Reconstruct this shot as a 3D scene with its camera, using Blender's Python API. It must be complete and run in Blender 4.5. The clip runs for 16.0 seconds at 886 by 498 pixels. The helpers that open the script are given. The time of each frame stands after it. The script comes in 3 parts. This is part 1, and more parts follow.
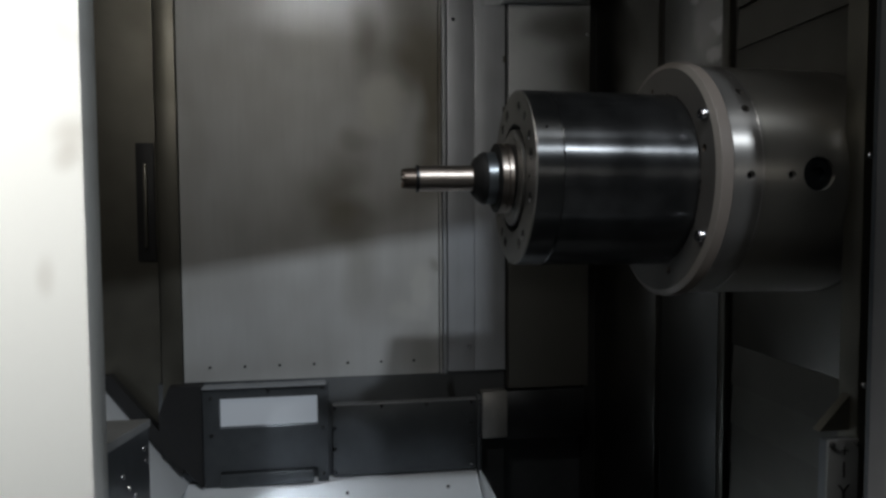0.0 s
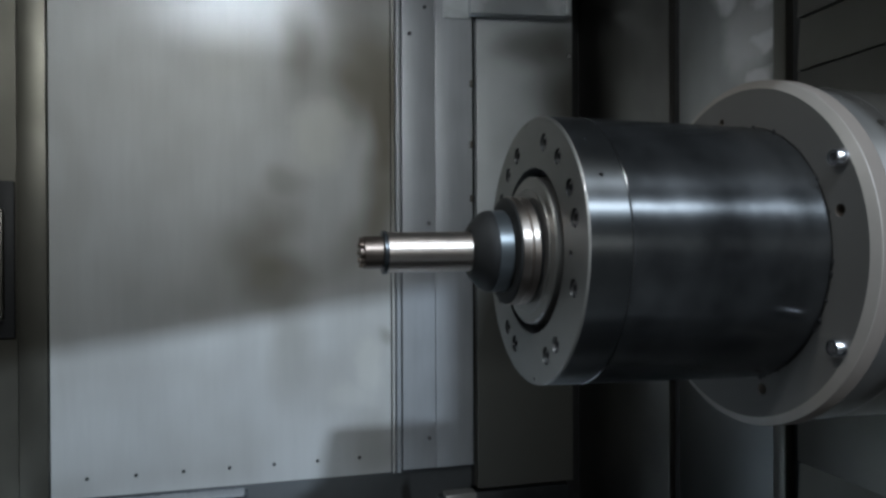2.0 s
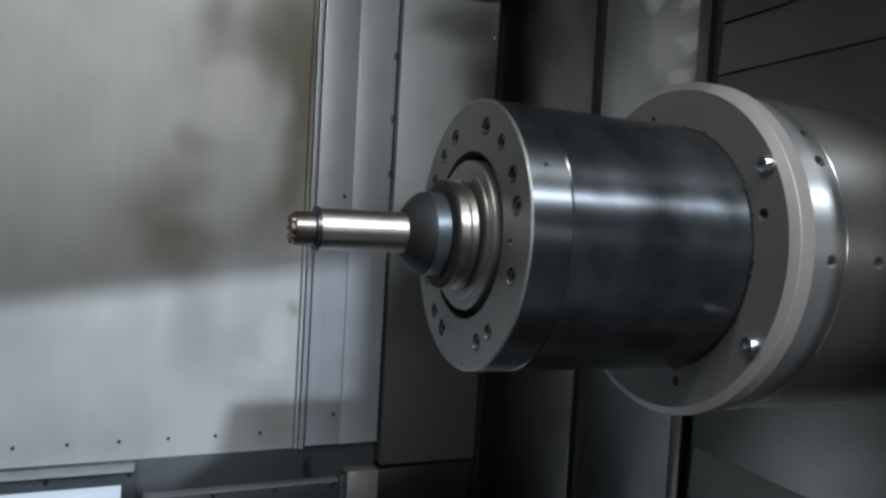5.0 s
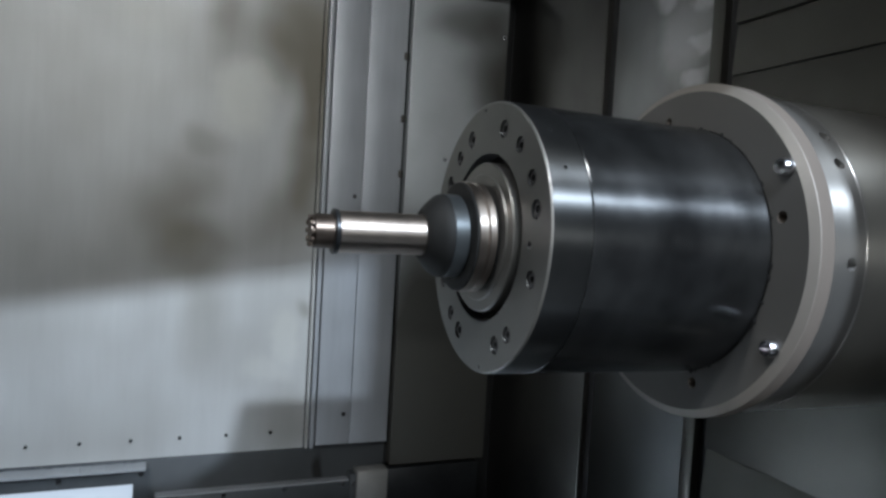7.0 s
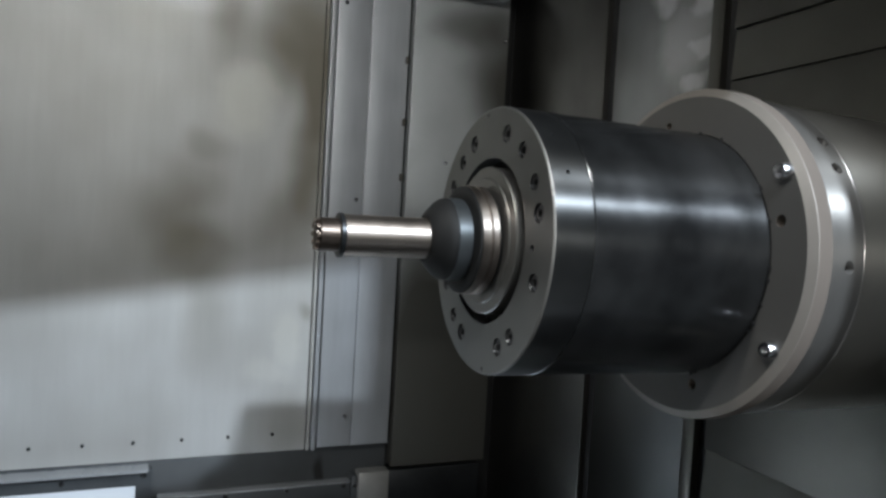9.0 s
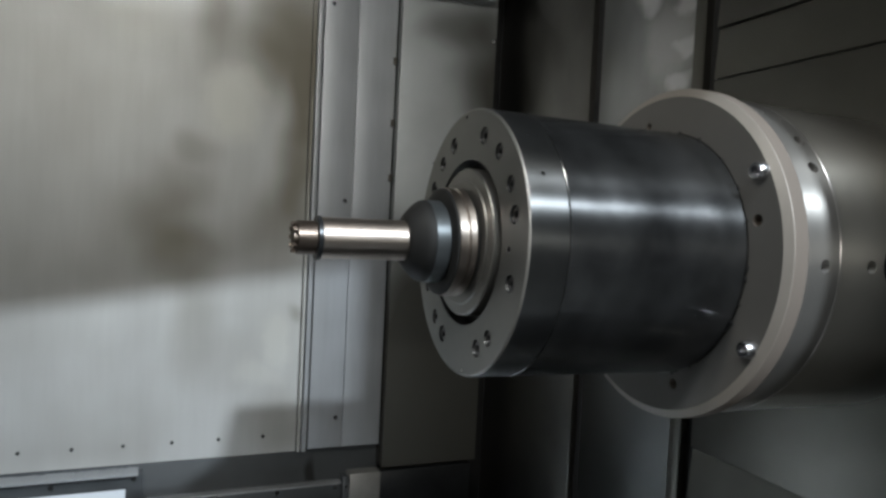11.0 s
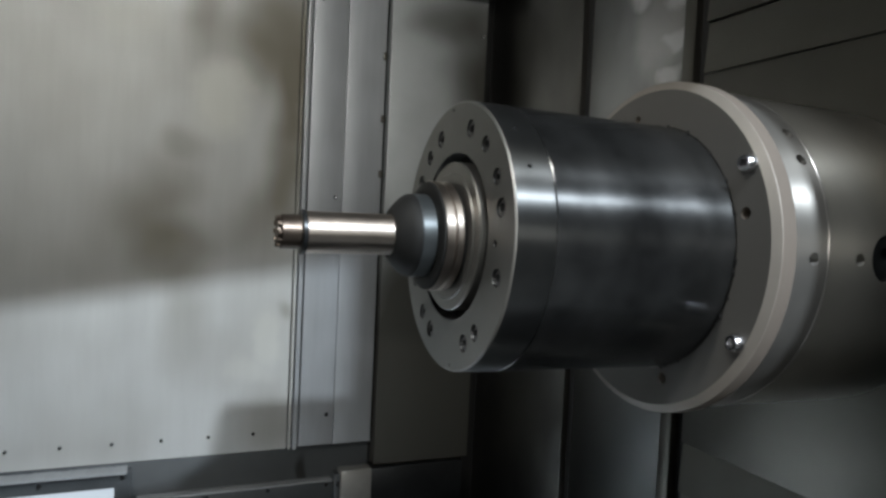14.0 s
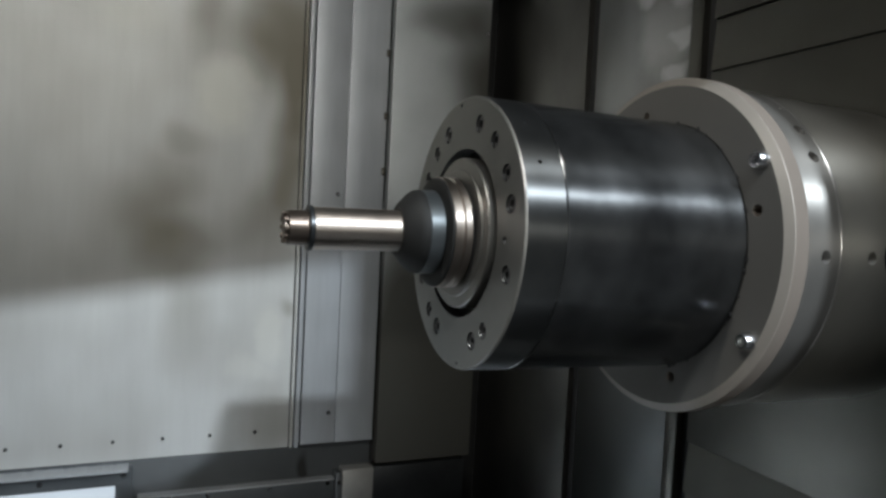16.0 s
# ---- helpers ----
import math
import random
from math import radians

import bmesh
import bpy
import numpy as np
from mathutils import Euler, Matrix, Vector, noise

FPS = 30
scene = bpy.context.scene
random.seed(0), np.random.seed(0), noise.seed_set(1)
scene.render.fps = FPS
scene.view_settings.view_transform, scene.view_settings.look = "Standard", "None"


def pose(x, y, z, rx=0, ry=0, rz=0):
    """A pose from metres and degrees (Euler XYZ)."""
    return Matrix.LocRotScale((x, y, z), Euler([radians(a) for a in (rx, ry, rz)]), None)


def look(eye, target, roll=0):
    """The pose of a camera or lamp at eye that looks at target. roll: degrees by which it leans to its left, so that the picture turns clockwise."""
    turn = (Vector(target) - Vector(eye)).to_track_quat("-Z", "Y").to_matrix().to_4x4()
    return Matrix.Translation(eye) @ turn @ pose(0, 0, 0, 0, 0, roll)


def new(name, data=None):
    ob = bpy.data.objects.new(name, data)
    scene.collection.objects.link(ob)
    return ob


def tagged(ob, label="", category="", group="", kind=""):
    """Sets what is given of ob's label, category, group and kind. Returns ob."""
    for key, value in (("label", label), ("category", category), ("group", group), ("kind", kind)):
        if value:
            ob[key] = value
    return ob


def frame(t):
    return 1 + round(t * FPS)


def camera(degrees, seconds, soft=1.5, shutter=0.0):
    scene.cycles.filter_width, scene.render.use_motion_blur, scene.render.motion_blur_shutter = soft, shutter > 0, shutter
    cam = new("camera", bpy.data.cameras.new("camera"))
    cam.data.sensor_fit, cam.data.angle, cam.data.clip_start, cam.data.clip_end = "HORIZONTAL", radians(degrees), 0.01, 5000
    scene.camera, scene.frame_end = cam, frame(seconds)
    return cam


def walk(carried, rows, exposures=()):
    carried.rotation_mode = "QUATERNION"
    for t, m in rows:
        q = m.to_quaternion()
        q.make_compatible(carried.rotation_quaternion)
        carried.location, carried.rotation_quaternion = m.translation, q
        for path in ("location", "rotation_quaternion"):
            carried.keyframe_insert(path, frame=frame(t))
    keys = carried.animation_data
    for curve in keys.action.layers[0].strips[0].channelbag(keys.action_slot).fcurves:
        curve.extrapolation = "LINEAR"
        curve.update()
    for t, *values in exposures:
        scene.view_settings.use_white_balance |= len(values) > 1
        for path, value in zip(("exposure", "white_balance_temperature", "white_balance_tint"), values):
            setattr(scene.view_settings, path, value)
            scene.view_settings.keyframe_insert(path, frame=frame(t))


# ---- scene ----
cam = camera(65.2, 16.0, 2.8)
PATH = [
    (0, (0.084, 0.155, 1.658), (0.382, 2.13, 1.551), -0.3),
    (0.5, (0.118, 0.294, 1.682), (0.545, 2.247, 1.612), -0.3),
    (1, (0.134, 0.439, 1.709), (0.564, 2.392, 1.695), 0.0),
    (1.5, (0.122, 0.543, 1.715), (0.521, 2.503, 1.734), 0.0),
    (2, (0.097, 0.574, 1.72), (0.585, 2.513, 1.706), -0.2),
    (2.5, (0.089, 0.59, 1.729), (0.705, 2.493, 1.713), -0.2),
    (3, (0.08, 0.593, 1.724), (0.801, 2.458, 1.667), 0.7),
    (3.5, (0.08, 0.596, 1.72), (0.813, 2.456, 1.654), 1.9),
    (6, (0.059, 0.604, 1.73), (0.828, 2.449, 1.642), 3.6),
    (6.5, (0.056, 0.605, 1.73), (0.816, 2.453, 1.643), 3.4),
    (7, (0.057, 0.608, 1.73), (0.806, 2.46, 1.643), 3.3),
    (7.5, (0.051, 0.608, 1.729), (0.792, 2.464, 1.643), 3.2),
    (8, (0.048, 0.608, 1.731), (0.79, 2.463, 1.647), 3.3),
    (8.5, (0.05, 0.606, 1.731), (0.796, 2.46, 1.648), 3.3),
    (9, (0.049, 0.601, 1.731), (0.801, 2.453, 1.651), 3.3),
    (11.5, (0.072, 0.591, 1.735), (0.835, 2.438, 1.653), 2.7),
    (12, (0.076, 0.589, 1.733), (0.843, 2.434, 1.648), 2.6),
    (12.5, (0.077, 0.591, 1.731), (0.848, 2.435, 1.644), 2.7),
    (13, (0.076, 0.591, 1.73), (0.847, 2.435, 1.644), 2.8),
    (13.5, (0.077, 0.593, 1.731), (0.852, 2.434, 1.643), 2.7),
    (14, (0.076, 0.596, 1.731), (0.851, 2.437, 1.644), 2.7),
    (14.5, (0.073, 0.601, 1.73), (0.848, 2.443, 1.643), 2.7),
    (15, (0.073, 0.606, 1.728), (0.846, 2.448, 1.64), 2.7),
    (15.5, (0.071, 0.608, 1.728), (0.845, 2.449, 1.639), 2.8),
    (16, (0.071, 0.606, 1.728), (0.848, 2.447, 1.638), 2.9),
]
EXPOSURES = [(0, -1.6, 6500, 10), (0.5, -1.05, 5950, 6), (1.0, -0.55, 5850, 5), (1.5, -0.43, 5850, 6), (2.5, -0.38, 5850, 6), (3.5, 0.0, 5950, 8), (8.0, 0.0, 5980, 8), (9.0, 0.02, 6220, 8), (11.5, 0.02, 6430, 7), (16.0, 0.02, 6430, 7)]
walk(cam, [(t, look(eye, target, roll)) for t, eye, target, roll in PATH], EXPOSURES)

# ---------------------------------------------------------------- world and light
world = bpy.data.worlds.new("hall_air")
scene.world = world
world.use_nodes = True
world.node_tree.nodes["Background"].inputs[0].default_value = (0.75, 0.85, 1.0, 1)
world.node_tree.nodes["Background"].inputs[1].default_value = 0.008


def area_lamp(name, at, target, size_x, size_y, watts, colour):
    data = bpy.data.lights.new(name, "AREA")
    data.shape, data.size, data.size_y, data.energy, data.color = "RECTANGLE", size_x, size_y, watts, colour
    ob = new(name, data)
    ob.matrix_world = look(at, target)
    return ob


HIGH_BAY = (0.85, -2.0, 3.90)
area_lamp("high_bay_light", HIGH_BAY, (0.3, 1.4, 1.4), 0.14, 0.10, 168, (0.86, 0.93, 1.0))
near_bay = area_lamp("near_bay_light", (0.05, -0.60, 4.20), (0.6, 1.1, 1.8), 0.70, 0.30, 38, (0.90, 0.95, 1.0))
# Added fill lamp with a narrow beam that brightens only the door leaf.
door_fill = area_lamp("door_fill_light", (-0.50, 0.40, 3.0), (-0.2, 0.78, 1.7), 0.20, 0.06, 21, (1.0, 0.98, 0.94))
work = area_lamp("work_light", (-0.30, 0.95, 2.50), (-0.05, 2.24, 1.98), 0.50, 0.10, 8.4, (1.0, 0.965, 0.90))
work.data.spread = radians(165)
# Invented weak fill from the hall, lifts the housing's middle tone.
area_lamp("hall_fill_light", (-1.1, -5.2, 2.55), (0.1, 1.5, 1.8), 2.4, 0.35, 55, (1.0, 0.965, 0.90))
# Added lamp without a known source, for the bright patch atop the panel.
strip = area_lamp("added_patch_light", (0.03, 1.95, 2.62), (0.03, 2.24, 2.22), 0.20, 0.02, 0.42, (0.95, 0.97, 1.0))
strip.data.spread = radians(60)
door_fill.data.spread = radians(50)
opening_light = area_lamp("opening_light", (-0.125, 2.205, 1.078), (0.05, 2.08, 0.80), 0.27, 0.07, 1.5, (0.82, 0.91, 1.0))
opening_light.data.spread = radians(90)


# ---------------------------------------------------------------- materials
def mat(name, base, metallic=0.0, rough=0.5, vary=0.12, scale=(6, 6, 6), fine=60.0, bump=0.0, grime=0.0,
        grime_shade_colour=(0.05, 0.045, 0.035), blobs=(), rough_vary=0.1, streak=0.0, island=False, anis=0.0, spec=0.5, turned=0.0,
        marks=(), marks_colour=(0.6, 0.6, 0.6), across="x"):
    m = bpy.data.materials.new(name)
    m.use_nodes = True
    nt = m.node_tree
    n, l = nt.nodes, nt.links
    bsdf = n["Principled BSDF"]
    bsdf.inputs["Metallic"].default_value = metallic
    bsdf.inputs["Specular IOR Level"].default_value = spec
    bsdf.inputs["Anisotropic"].default_value = anis
    if turned:
        tan = n.new("ShaderNodeTangent")
        tan.direction_type, tan.axis = "RADIAL", "X"
        l.new(tan.outputs[0], bsdf.inputs["Tangent"])
        bsdf.inputs["Anisotropic"].default_value = turned
        bsdf.inputs["Anisotropic Rotation"].default_value = 0.25
    tc = n.new("ShaderNodeTexCoord")
    mp = n.new("ShaderNodeMapping")
    mp.inputs["Scale"].default_value = scale
    l.new(tc.outputs["Object"], mp.inputs["Vector"])
    big = n.new("ShaderNodeTexNoise")
    big.inputs["Scale"].default_value = 1.0
    big.inputs["Detail"].default_value = 5
    l.new(mp.outputs["Vector"], big.inputs["Vector"])
    small = n.new("ShaderNodeTexNoise")
    small.inputs["Scale"].default_value = fine
    small.inputs["Detail"].default_value = 3
    l.new(mp.outputs["Vector"] if streak else tc.outputs["Object"], small.inputs["Vector"])

    def math(op, a, b, c=None):
        k = n.new("ShaderNodeMath")
        k.operation = op
        for i, v in enumerate((a, b, c)):
            if v is None:
                continue
            if isinstance(v, (int, float)):
                k.inputs[i].default_value = v
            else:
                l.new(v, k.inputs[i])
        return k.outputs[0]

    v = math("MULTIPLY_ADD", math("SUBTRACT", big.outputs["Fac"], 0.5), vary * 2.6, 1.0)
    v = math("MULTIPLY_ADD", math("SUBTRACT", small.outputs["Fac"], 0.5), vary * 1.1, v)
    if island:
        info = n.new("ShaderNodeObjectInfo")
        v = math("MULTIPLY_ADD", math("SUBTRACT", info.outputs["Random"], 0.5), 0.25, v)
    col = n.new("ShaderNodeMix")
    col.data_type, col.blend_type = "RGBA", "MULTIPLY"
    col.inputs["Factor"].default_value = 1.0
    col.inputs[6].default_value = (*base, 1)
    grey = n.new("ShaderNodeCombineColor")
    for i in range(3):
        l.new(v, grey.inputs[i])
    l.new(grey.outputs[0], col.inputs[7])
    out = col.outputs[2]
    rough_out = math("MULTIPLY_ADD", math("SUBTRACT", big.outputs["Fac"], 0.5), rough_vary * 2, rough)
    if grime or blobs:
        dirt = n.new("ShaderNodeTexNoise")
        dirt.inputs["Scale"].default_value = 3.6
        dirt.inputs["Detail"].default_value = 2.0
        dirt.inputs["Roughness"].default_value = 0.6
        l.new(tc.outputs["Object"], dirt.inputs["Vector"])
        ramp = n.new("ShaderNodeMapRange")
        ramp.interpolation_type = "SMOOTHSTEP"
        ramp.inputs["From Min"].default_value = 0.28
        ramp.inputs["From Max"].default_value = 0.82
        ramp.inputs["To Max"].default_value = grime
        l.new(dirt.outputs["Fac"], ramp.inputs["Value"])
        total = ramp.outputs[0]
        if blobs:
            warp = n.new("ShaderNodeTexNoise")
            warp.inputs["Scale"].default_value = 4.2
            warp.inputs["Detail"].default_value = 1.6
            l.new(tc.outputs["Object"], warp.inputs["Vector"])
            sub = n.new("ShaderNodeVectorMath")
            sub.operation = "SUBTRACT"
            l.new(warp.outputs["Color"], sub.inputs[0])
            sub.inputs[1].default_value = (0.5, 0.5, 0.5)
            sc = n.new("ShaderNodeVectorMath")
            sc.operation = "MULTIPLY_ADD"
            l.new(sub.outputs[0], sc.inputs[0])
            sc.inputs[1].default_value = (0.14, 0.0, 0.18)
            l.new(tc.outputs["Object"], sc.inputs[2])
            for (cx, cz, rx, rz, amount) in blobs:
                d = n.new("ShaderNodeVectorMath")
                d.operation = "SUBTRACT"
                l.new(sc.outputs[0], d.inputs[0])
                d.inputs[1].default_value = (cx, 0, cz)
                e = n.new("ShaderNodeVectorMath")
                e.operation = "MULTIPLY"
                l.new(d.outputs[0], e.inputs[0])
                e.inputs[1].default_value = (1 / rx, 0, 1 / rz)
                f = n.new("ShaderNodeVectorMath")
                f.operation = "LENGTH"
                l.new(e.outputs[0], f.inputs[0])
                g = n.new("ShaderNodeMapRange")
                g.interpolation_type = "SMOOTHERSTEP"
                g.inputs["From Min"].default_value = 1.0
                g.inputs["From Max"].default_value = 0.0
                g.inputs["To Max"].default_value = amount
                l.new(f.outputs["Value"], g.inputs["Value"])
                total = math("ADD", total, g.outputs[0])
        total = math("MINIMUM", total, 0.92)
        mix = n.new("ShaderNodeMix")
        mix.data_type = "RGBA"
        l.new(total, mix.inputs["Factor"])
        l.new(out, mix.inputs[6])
        mix.inputs[7].default_value = (*grime_shade_colour, 1)
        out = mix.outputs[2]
        rough_out = math("MULTIPLY_ADD", total, 0.15, rough_out)
    if marks:
        # pale splashes and patches with ragged edges, given as (along, z, radius along, radius z, amount)
        ragged = n.new("ShaderNodeTexNoise")
        ragged.inputs["Scale"].default_value = 11.0
        ragged.inputs["Detail"].default_value = 3
        l.new(tc.outputs["Object"], ragged.inputs["Vector"])
        off = n.new("ShaderNodeVectorMath")
        off.operation = "MULTIPLY_ADD"
        l.new(ragged.outputs["Color"], off.inputs[0])
        off.inputs[1].default_value = (0.08, 0.08, 0.08)
        l.new(tc.outputs["Object"], off.inputs[2])
        cover_sum = None
        for (ca, cz, ra, rz, amount) in marks:
            d = n.new("ShaderNodeVectorMath")
            d.operation = "SUBTRACT"
            l.new(off.outputs[0], d.inputs[0])
            d.inputs[1].default_value = (ca + 0.04, 0, cz + 0.04) if across == "x" else (0, ca + 0.04, cz + 0.04)
            e = n.new("ShaderNodeVectorMath")
            e.operation = "MULTIPLY"
            l.new(d.outputs[0], e.inputs[0])
            e.inputs[1].default_value = (1 / ra, 0, 1 / rz) if across == "x" else (0, 1 / ra, 1 / rz)
            f = n.new("ShaderNodeVectorMath")
            f.operation = "LENGTH"
            l.new(e.outputs[0], f.inputs[0])
            g = n.new("ShaderNodeMapRange")
            g.interpolation_type = "SMOOTHSTEP"
            g.inputs["From Min"].default_value = 1.0
            g.inputs["From Max"].default_value = 0.35
            g.inputs["To Max"].default_value = amount
            l.new(f.outputs["Value"], g.inputs["Value"])
            cover_sum = g.outputs[0] if cover_sum is None else math("MAXIMUM", cover_sum, g.outputs[0])
        mixm = n.new("ShaderNodeMix")
        mixm.data_type = "RGBA"
        l.new(cover_sum, mixm.inputs["Factor"])
        l.new(out, mixm.inputs[6])
        mixm.inputs[7].default_value = (*marks_colour, 1)
        out = mixm.outputs[2]
        rough_out = math("MULTIPLY_ADD", cover_sum, 0.2, rough_out)
    l.new(out, bsdf.inputs["Base Color"])
    l.new(rough_out, bsdf.inputs["Roughness"])
    if bump:
        b = n.new("ShaderNodeBump")
        b.inputs["Strength"].default_value = bump
        b.inputs["Distance"].default_value = 0.002
        l.new(small.outputs["Fac"], b.inputs["Height"])
        l.new(b.outputs[0], bsdf.inputs["Normal"])
    return m


def glow(name, colour, strength):
    m = bpy.data.materials.new(name)
    m.use_nodes = True
    b = m.node_tree.nodes["Principled BSDF"]
    b.inputs["Base Color"].default_value = (0.12, 0.12, 0.12, 1)
    b.inputs["Emission Color"].default_value = (*colour, 1)
    b.inputs["Emission Strength"].default_value = strength
    return m


# Brown stains; the lower-right blob and thin top-left streak simply darken the sheet.
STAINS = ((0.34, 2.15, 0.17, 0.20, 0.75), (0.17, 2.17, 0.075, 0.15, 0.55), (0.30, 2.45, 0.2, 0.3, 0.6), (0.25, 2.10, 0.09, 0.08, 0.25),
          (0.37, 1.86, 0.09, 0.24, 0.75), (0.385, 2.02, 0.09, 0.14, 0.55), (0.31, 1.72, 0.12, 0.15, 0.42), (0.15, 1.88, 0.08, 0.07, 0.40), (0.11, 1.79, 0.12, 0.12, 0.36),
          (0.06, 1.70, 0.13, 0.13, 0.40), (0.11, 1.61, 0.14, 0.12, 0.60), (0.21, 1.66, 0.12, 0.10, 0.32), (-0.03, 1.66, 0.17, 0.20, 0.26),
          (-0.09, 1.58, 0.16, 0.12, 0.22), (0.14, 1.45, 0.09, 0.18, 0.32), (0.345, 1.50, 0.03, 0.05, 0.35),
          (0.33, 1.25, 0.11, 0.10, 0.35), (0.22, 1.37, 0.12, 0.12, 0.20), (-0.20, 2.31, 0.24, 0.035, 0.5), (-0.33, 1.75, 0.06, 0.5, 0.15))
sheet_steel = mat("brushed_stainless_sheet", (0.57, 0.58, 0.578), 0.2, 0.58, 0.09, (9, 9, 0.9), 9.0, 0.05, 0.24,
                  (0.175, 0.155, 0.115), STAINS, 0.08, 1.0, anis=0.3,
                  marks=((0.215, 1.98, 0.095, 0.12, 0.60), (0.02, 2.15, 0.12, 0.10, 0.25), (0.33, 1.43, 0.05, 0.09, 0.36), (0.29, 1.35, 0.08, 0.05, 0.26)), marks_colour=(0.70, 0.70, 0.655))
plate_steel = mat("oily_steel_plate", (0.45, 0.47, 0.50), 0.35, 0.42, 0.13, (11, 11, 1.2), 8.0, 0.04, 0.3, (0.10, 0.10, 0.09), (), 0.1, 1.0)
bracket_steel = mat("smeared_bracket_steel", (0.40, 0.42, 0.44), 0.35, 0.42, 0.14, (9, 9, 3), 12.0, 0.04, 0.35, (0.12, 0.12, 0.105), (), 0.1,
                    marks=((0.555, 2.32, 0.07, 0.05, 0.75), (0.60, 2.345, 0.06, 0.03, 0.6), (0.54, 2.285, 0.035, 0.02, 0.6), (0.80, 2.33, 0.03, 0.05, 0.45)), marks_colour=(0.66, 0.69, 0.71))
# Last blob mixes oily grime with shade painted over the lower column.
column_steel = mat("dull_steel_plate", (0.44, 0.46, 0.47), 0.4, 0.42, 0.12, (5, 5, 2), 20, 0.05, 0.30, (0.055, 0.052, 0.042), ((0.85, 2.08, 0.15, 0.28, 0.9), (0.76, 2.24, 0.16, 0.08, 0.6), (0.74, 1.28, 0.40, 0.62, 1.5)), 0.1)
# Blobs darken this sheet towards the bottom; pale splash marks sit near the top.
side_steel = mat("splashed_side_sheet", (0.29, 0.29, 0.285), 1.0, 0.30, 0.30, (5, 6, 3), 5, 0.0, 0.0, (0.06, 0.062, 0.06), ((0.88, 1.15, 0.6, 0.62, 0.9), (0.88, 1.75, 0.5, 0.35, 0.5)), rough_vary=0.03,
                 marks=((1.560, 2.13, 0.05, 0.035, 0.8), (1.555, 2.06, 0.05, 0.03, 0.75), (1.56, 2.00, 0.04, 0.025, 0.6), (1.65, 2.17, 0.07, 0.05, 0.85), (1.60, 2.08, 0.09, 0.11, 0.4)), marks_colour=(0.85, 0.84, 0.85), across="y")
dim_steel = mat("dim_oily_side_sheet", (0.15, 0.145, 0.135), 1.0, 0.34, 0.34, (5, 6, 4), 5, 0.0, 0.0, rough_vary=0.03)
cover_steel = mat("telescopic_cover_steel", (0.140, 0.135, 0.122), 1.0, 0.38, 0.2, (3, 5, 4), 14, 0.05, 0.4, (0.10, 0.095, 0.08), (), 0.08, island=True)
dark_sheet = mat("dark_grey_sheet", (0.11, 0.12, 0.13), 0.55, 0.42, 0.28, (6, 6, 6), 30, 0.05, 0.3, (0.04, 0.04, 0.04))
left_sheet = mat("oily_dark_wall_sheet", (0.21, 0.20, 0.17), 0.85, 0.40, 0.2, (4, 4, 1.4), 16, 0.05, 0.5, (0.03, 0.03, 0.02))
# Black for rubber parts, and for gaps and slots with their shade painted in.
black_gap = mat("black_gap_rubber", (0.012, 0.012, 0.013), 0.0, 0.6, 0.2)
blued_steel = mat("blued_housing_steel", (0.138, 0.142, 0.146), 0.92, 0.225, 0.55, (20, 14, 14), 50, 0.0, 0.20, (0.06, 0.061, 0.062), rough_vary=0.07, turned=0.9)
ring_steel = mat("blued_front_ring_steel", (0.112, 0.115, 0.117), 0.92, 0.36, 0.45, (12, 12, 12), 14, 0.0, 0.0, rough_vary=0.05, turned=0.95)
face_steel = mat("turned_face_steel", (0.19, 0.19, 0.185), 0.9, 0.38, 0.10, (10, 14, 14), 60, 0.03, 0.25, (0.10, 0.10, 0.10))
nose_steel = mat("ground_nose_steel", (0.25, 0.245, 0.235), 0.9, 0.40, 0.10, (14, 14, 14), 70, 0.02, 0.2, (0.16, 0.15, 0.14))
bright_steel = mat("ground_bright_steel", (0.56, 0.50, 0.45), 1.0, 0.40, 0.06, (60, 8, 8), 40, 0.02, turned=0.6)
worn_steel = mat("worn_holder_steel", (0.42, 0.375, 0.34), 1.0, 0.34, 0.12, (60, 12, 12), 50, 0.02, 0.3, (0.2, 0.16, 0.13), (), 0.08, turned=0.5)
black_oxide = mat("black_oxide_steel", (0.045, 0.048, 0.052), 0.7, 0.34, 0.2, (20, 20, 20), 90, 0.05)
dark_spline = mat("brown_worn_spline_steel", (0.13, 0.105, 0.088), 0.9, 0.36, 0.25, (40, 40, 40), 90, 0.05)
beige_paint = mat("beige_flange_paint", (0.19, 0.163, 0.143), 0.0, 0.42, 0.07, (8, 8, 8), 70, 0.03, 0.15, (0.22, 0.19, 0.16))
body_steel = mat("stained_headstock_steel", (0.52, 0.505, 0.465), 0.8, 0.38, 0.2, (6, 6, 6), 20, 0.0, 0.4, (0.13, 0.12, 0.10), (), 0.05, turned=0.9)
band_steel = mat("polished_band_steel", (0.52, 0.505, 0.485), 0.85, 0.32, 0.16, (14, 8, 8), 20, 0.0, 0.2, (0.2, 0.19, 0.17), rough_vary=0.03, turned=0.9)
nut_rubber = mat("black_nut_cone_steel", (0.010, 0.010, 0.010), 0.0, 0.6, 0.2, (20, 20, 20), 60, spec=0.25)
nut_steel = mat("blue_grey_nut_steel", (0.15, 0.165, 0.175), 0.85, 0.30, 0.12, (30, 12, 12), 40)
rivet_steel = mat("bright_rivet_steel", (0.42, 0.42, 0.42), 0.9, 0.20, 0.1, (60, 60, 60), 80)
screw_steel = mat("zinc_screw_steel", (0.6, 0.6, 0.62), 1.0, 0.22, 0.1, (60, 60, 60), 80)
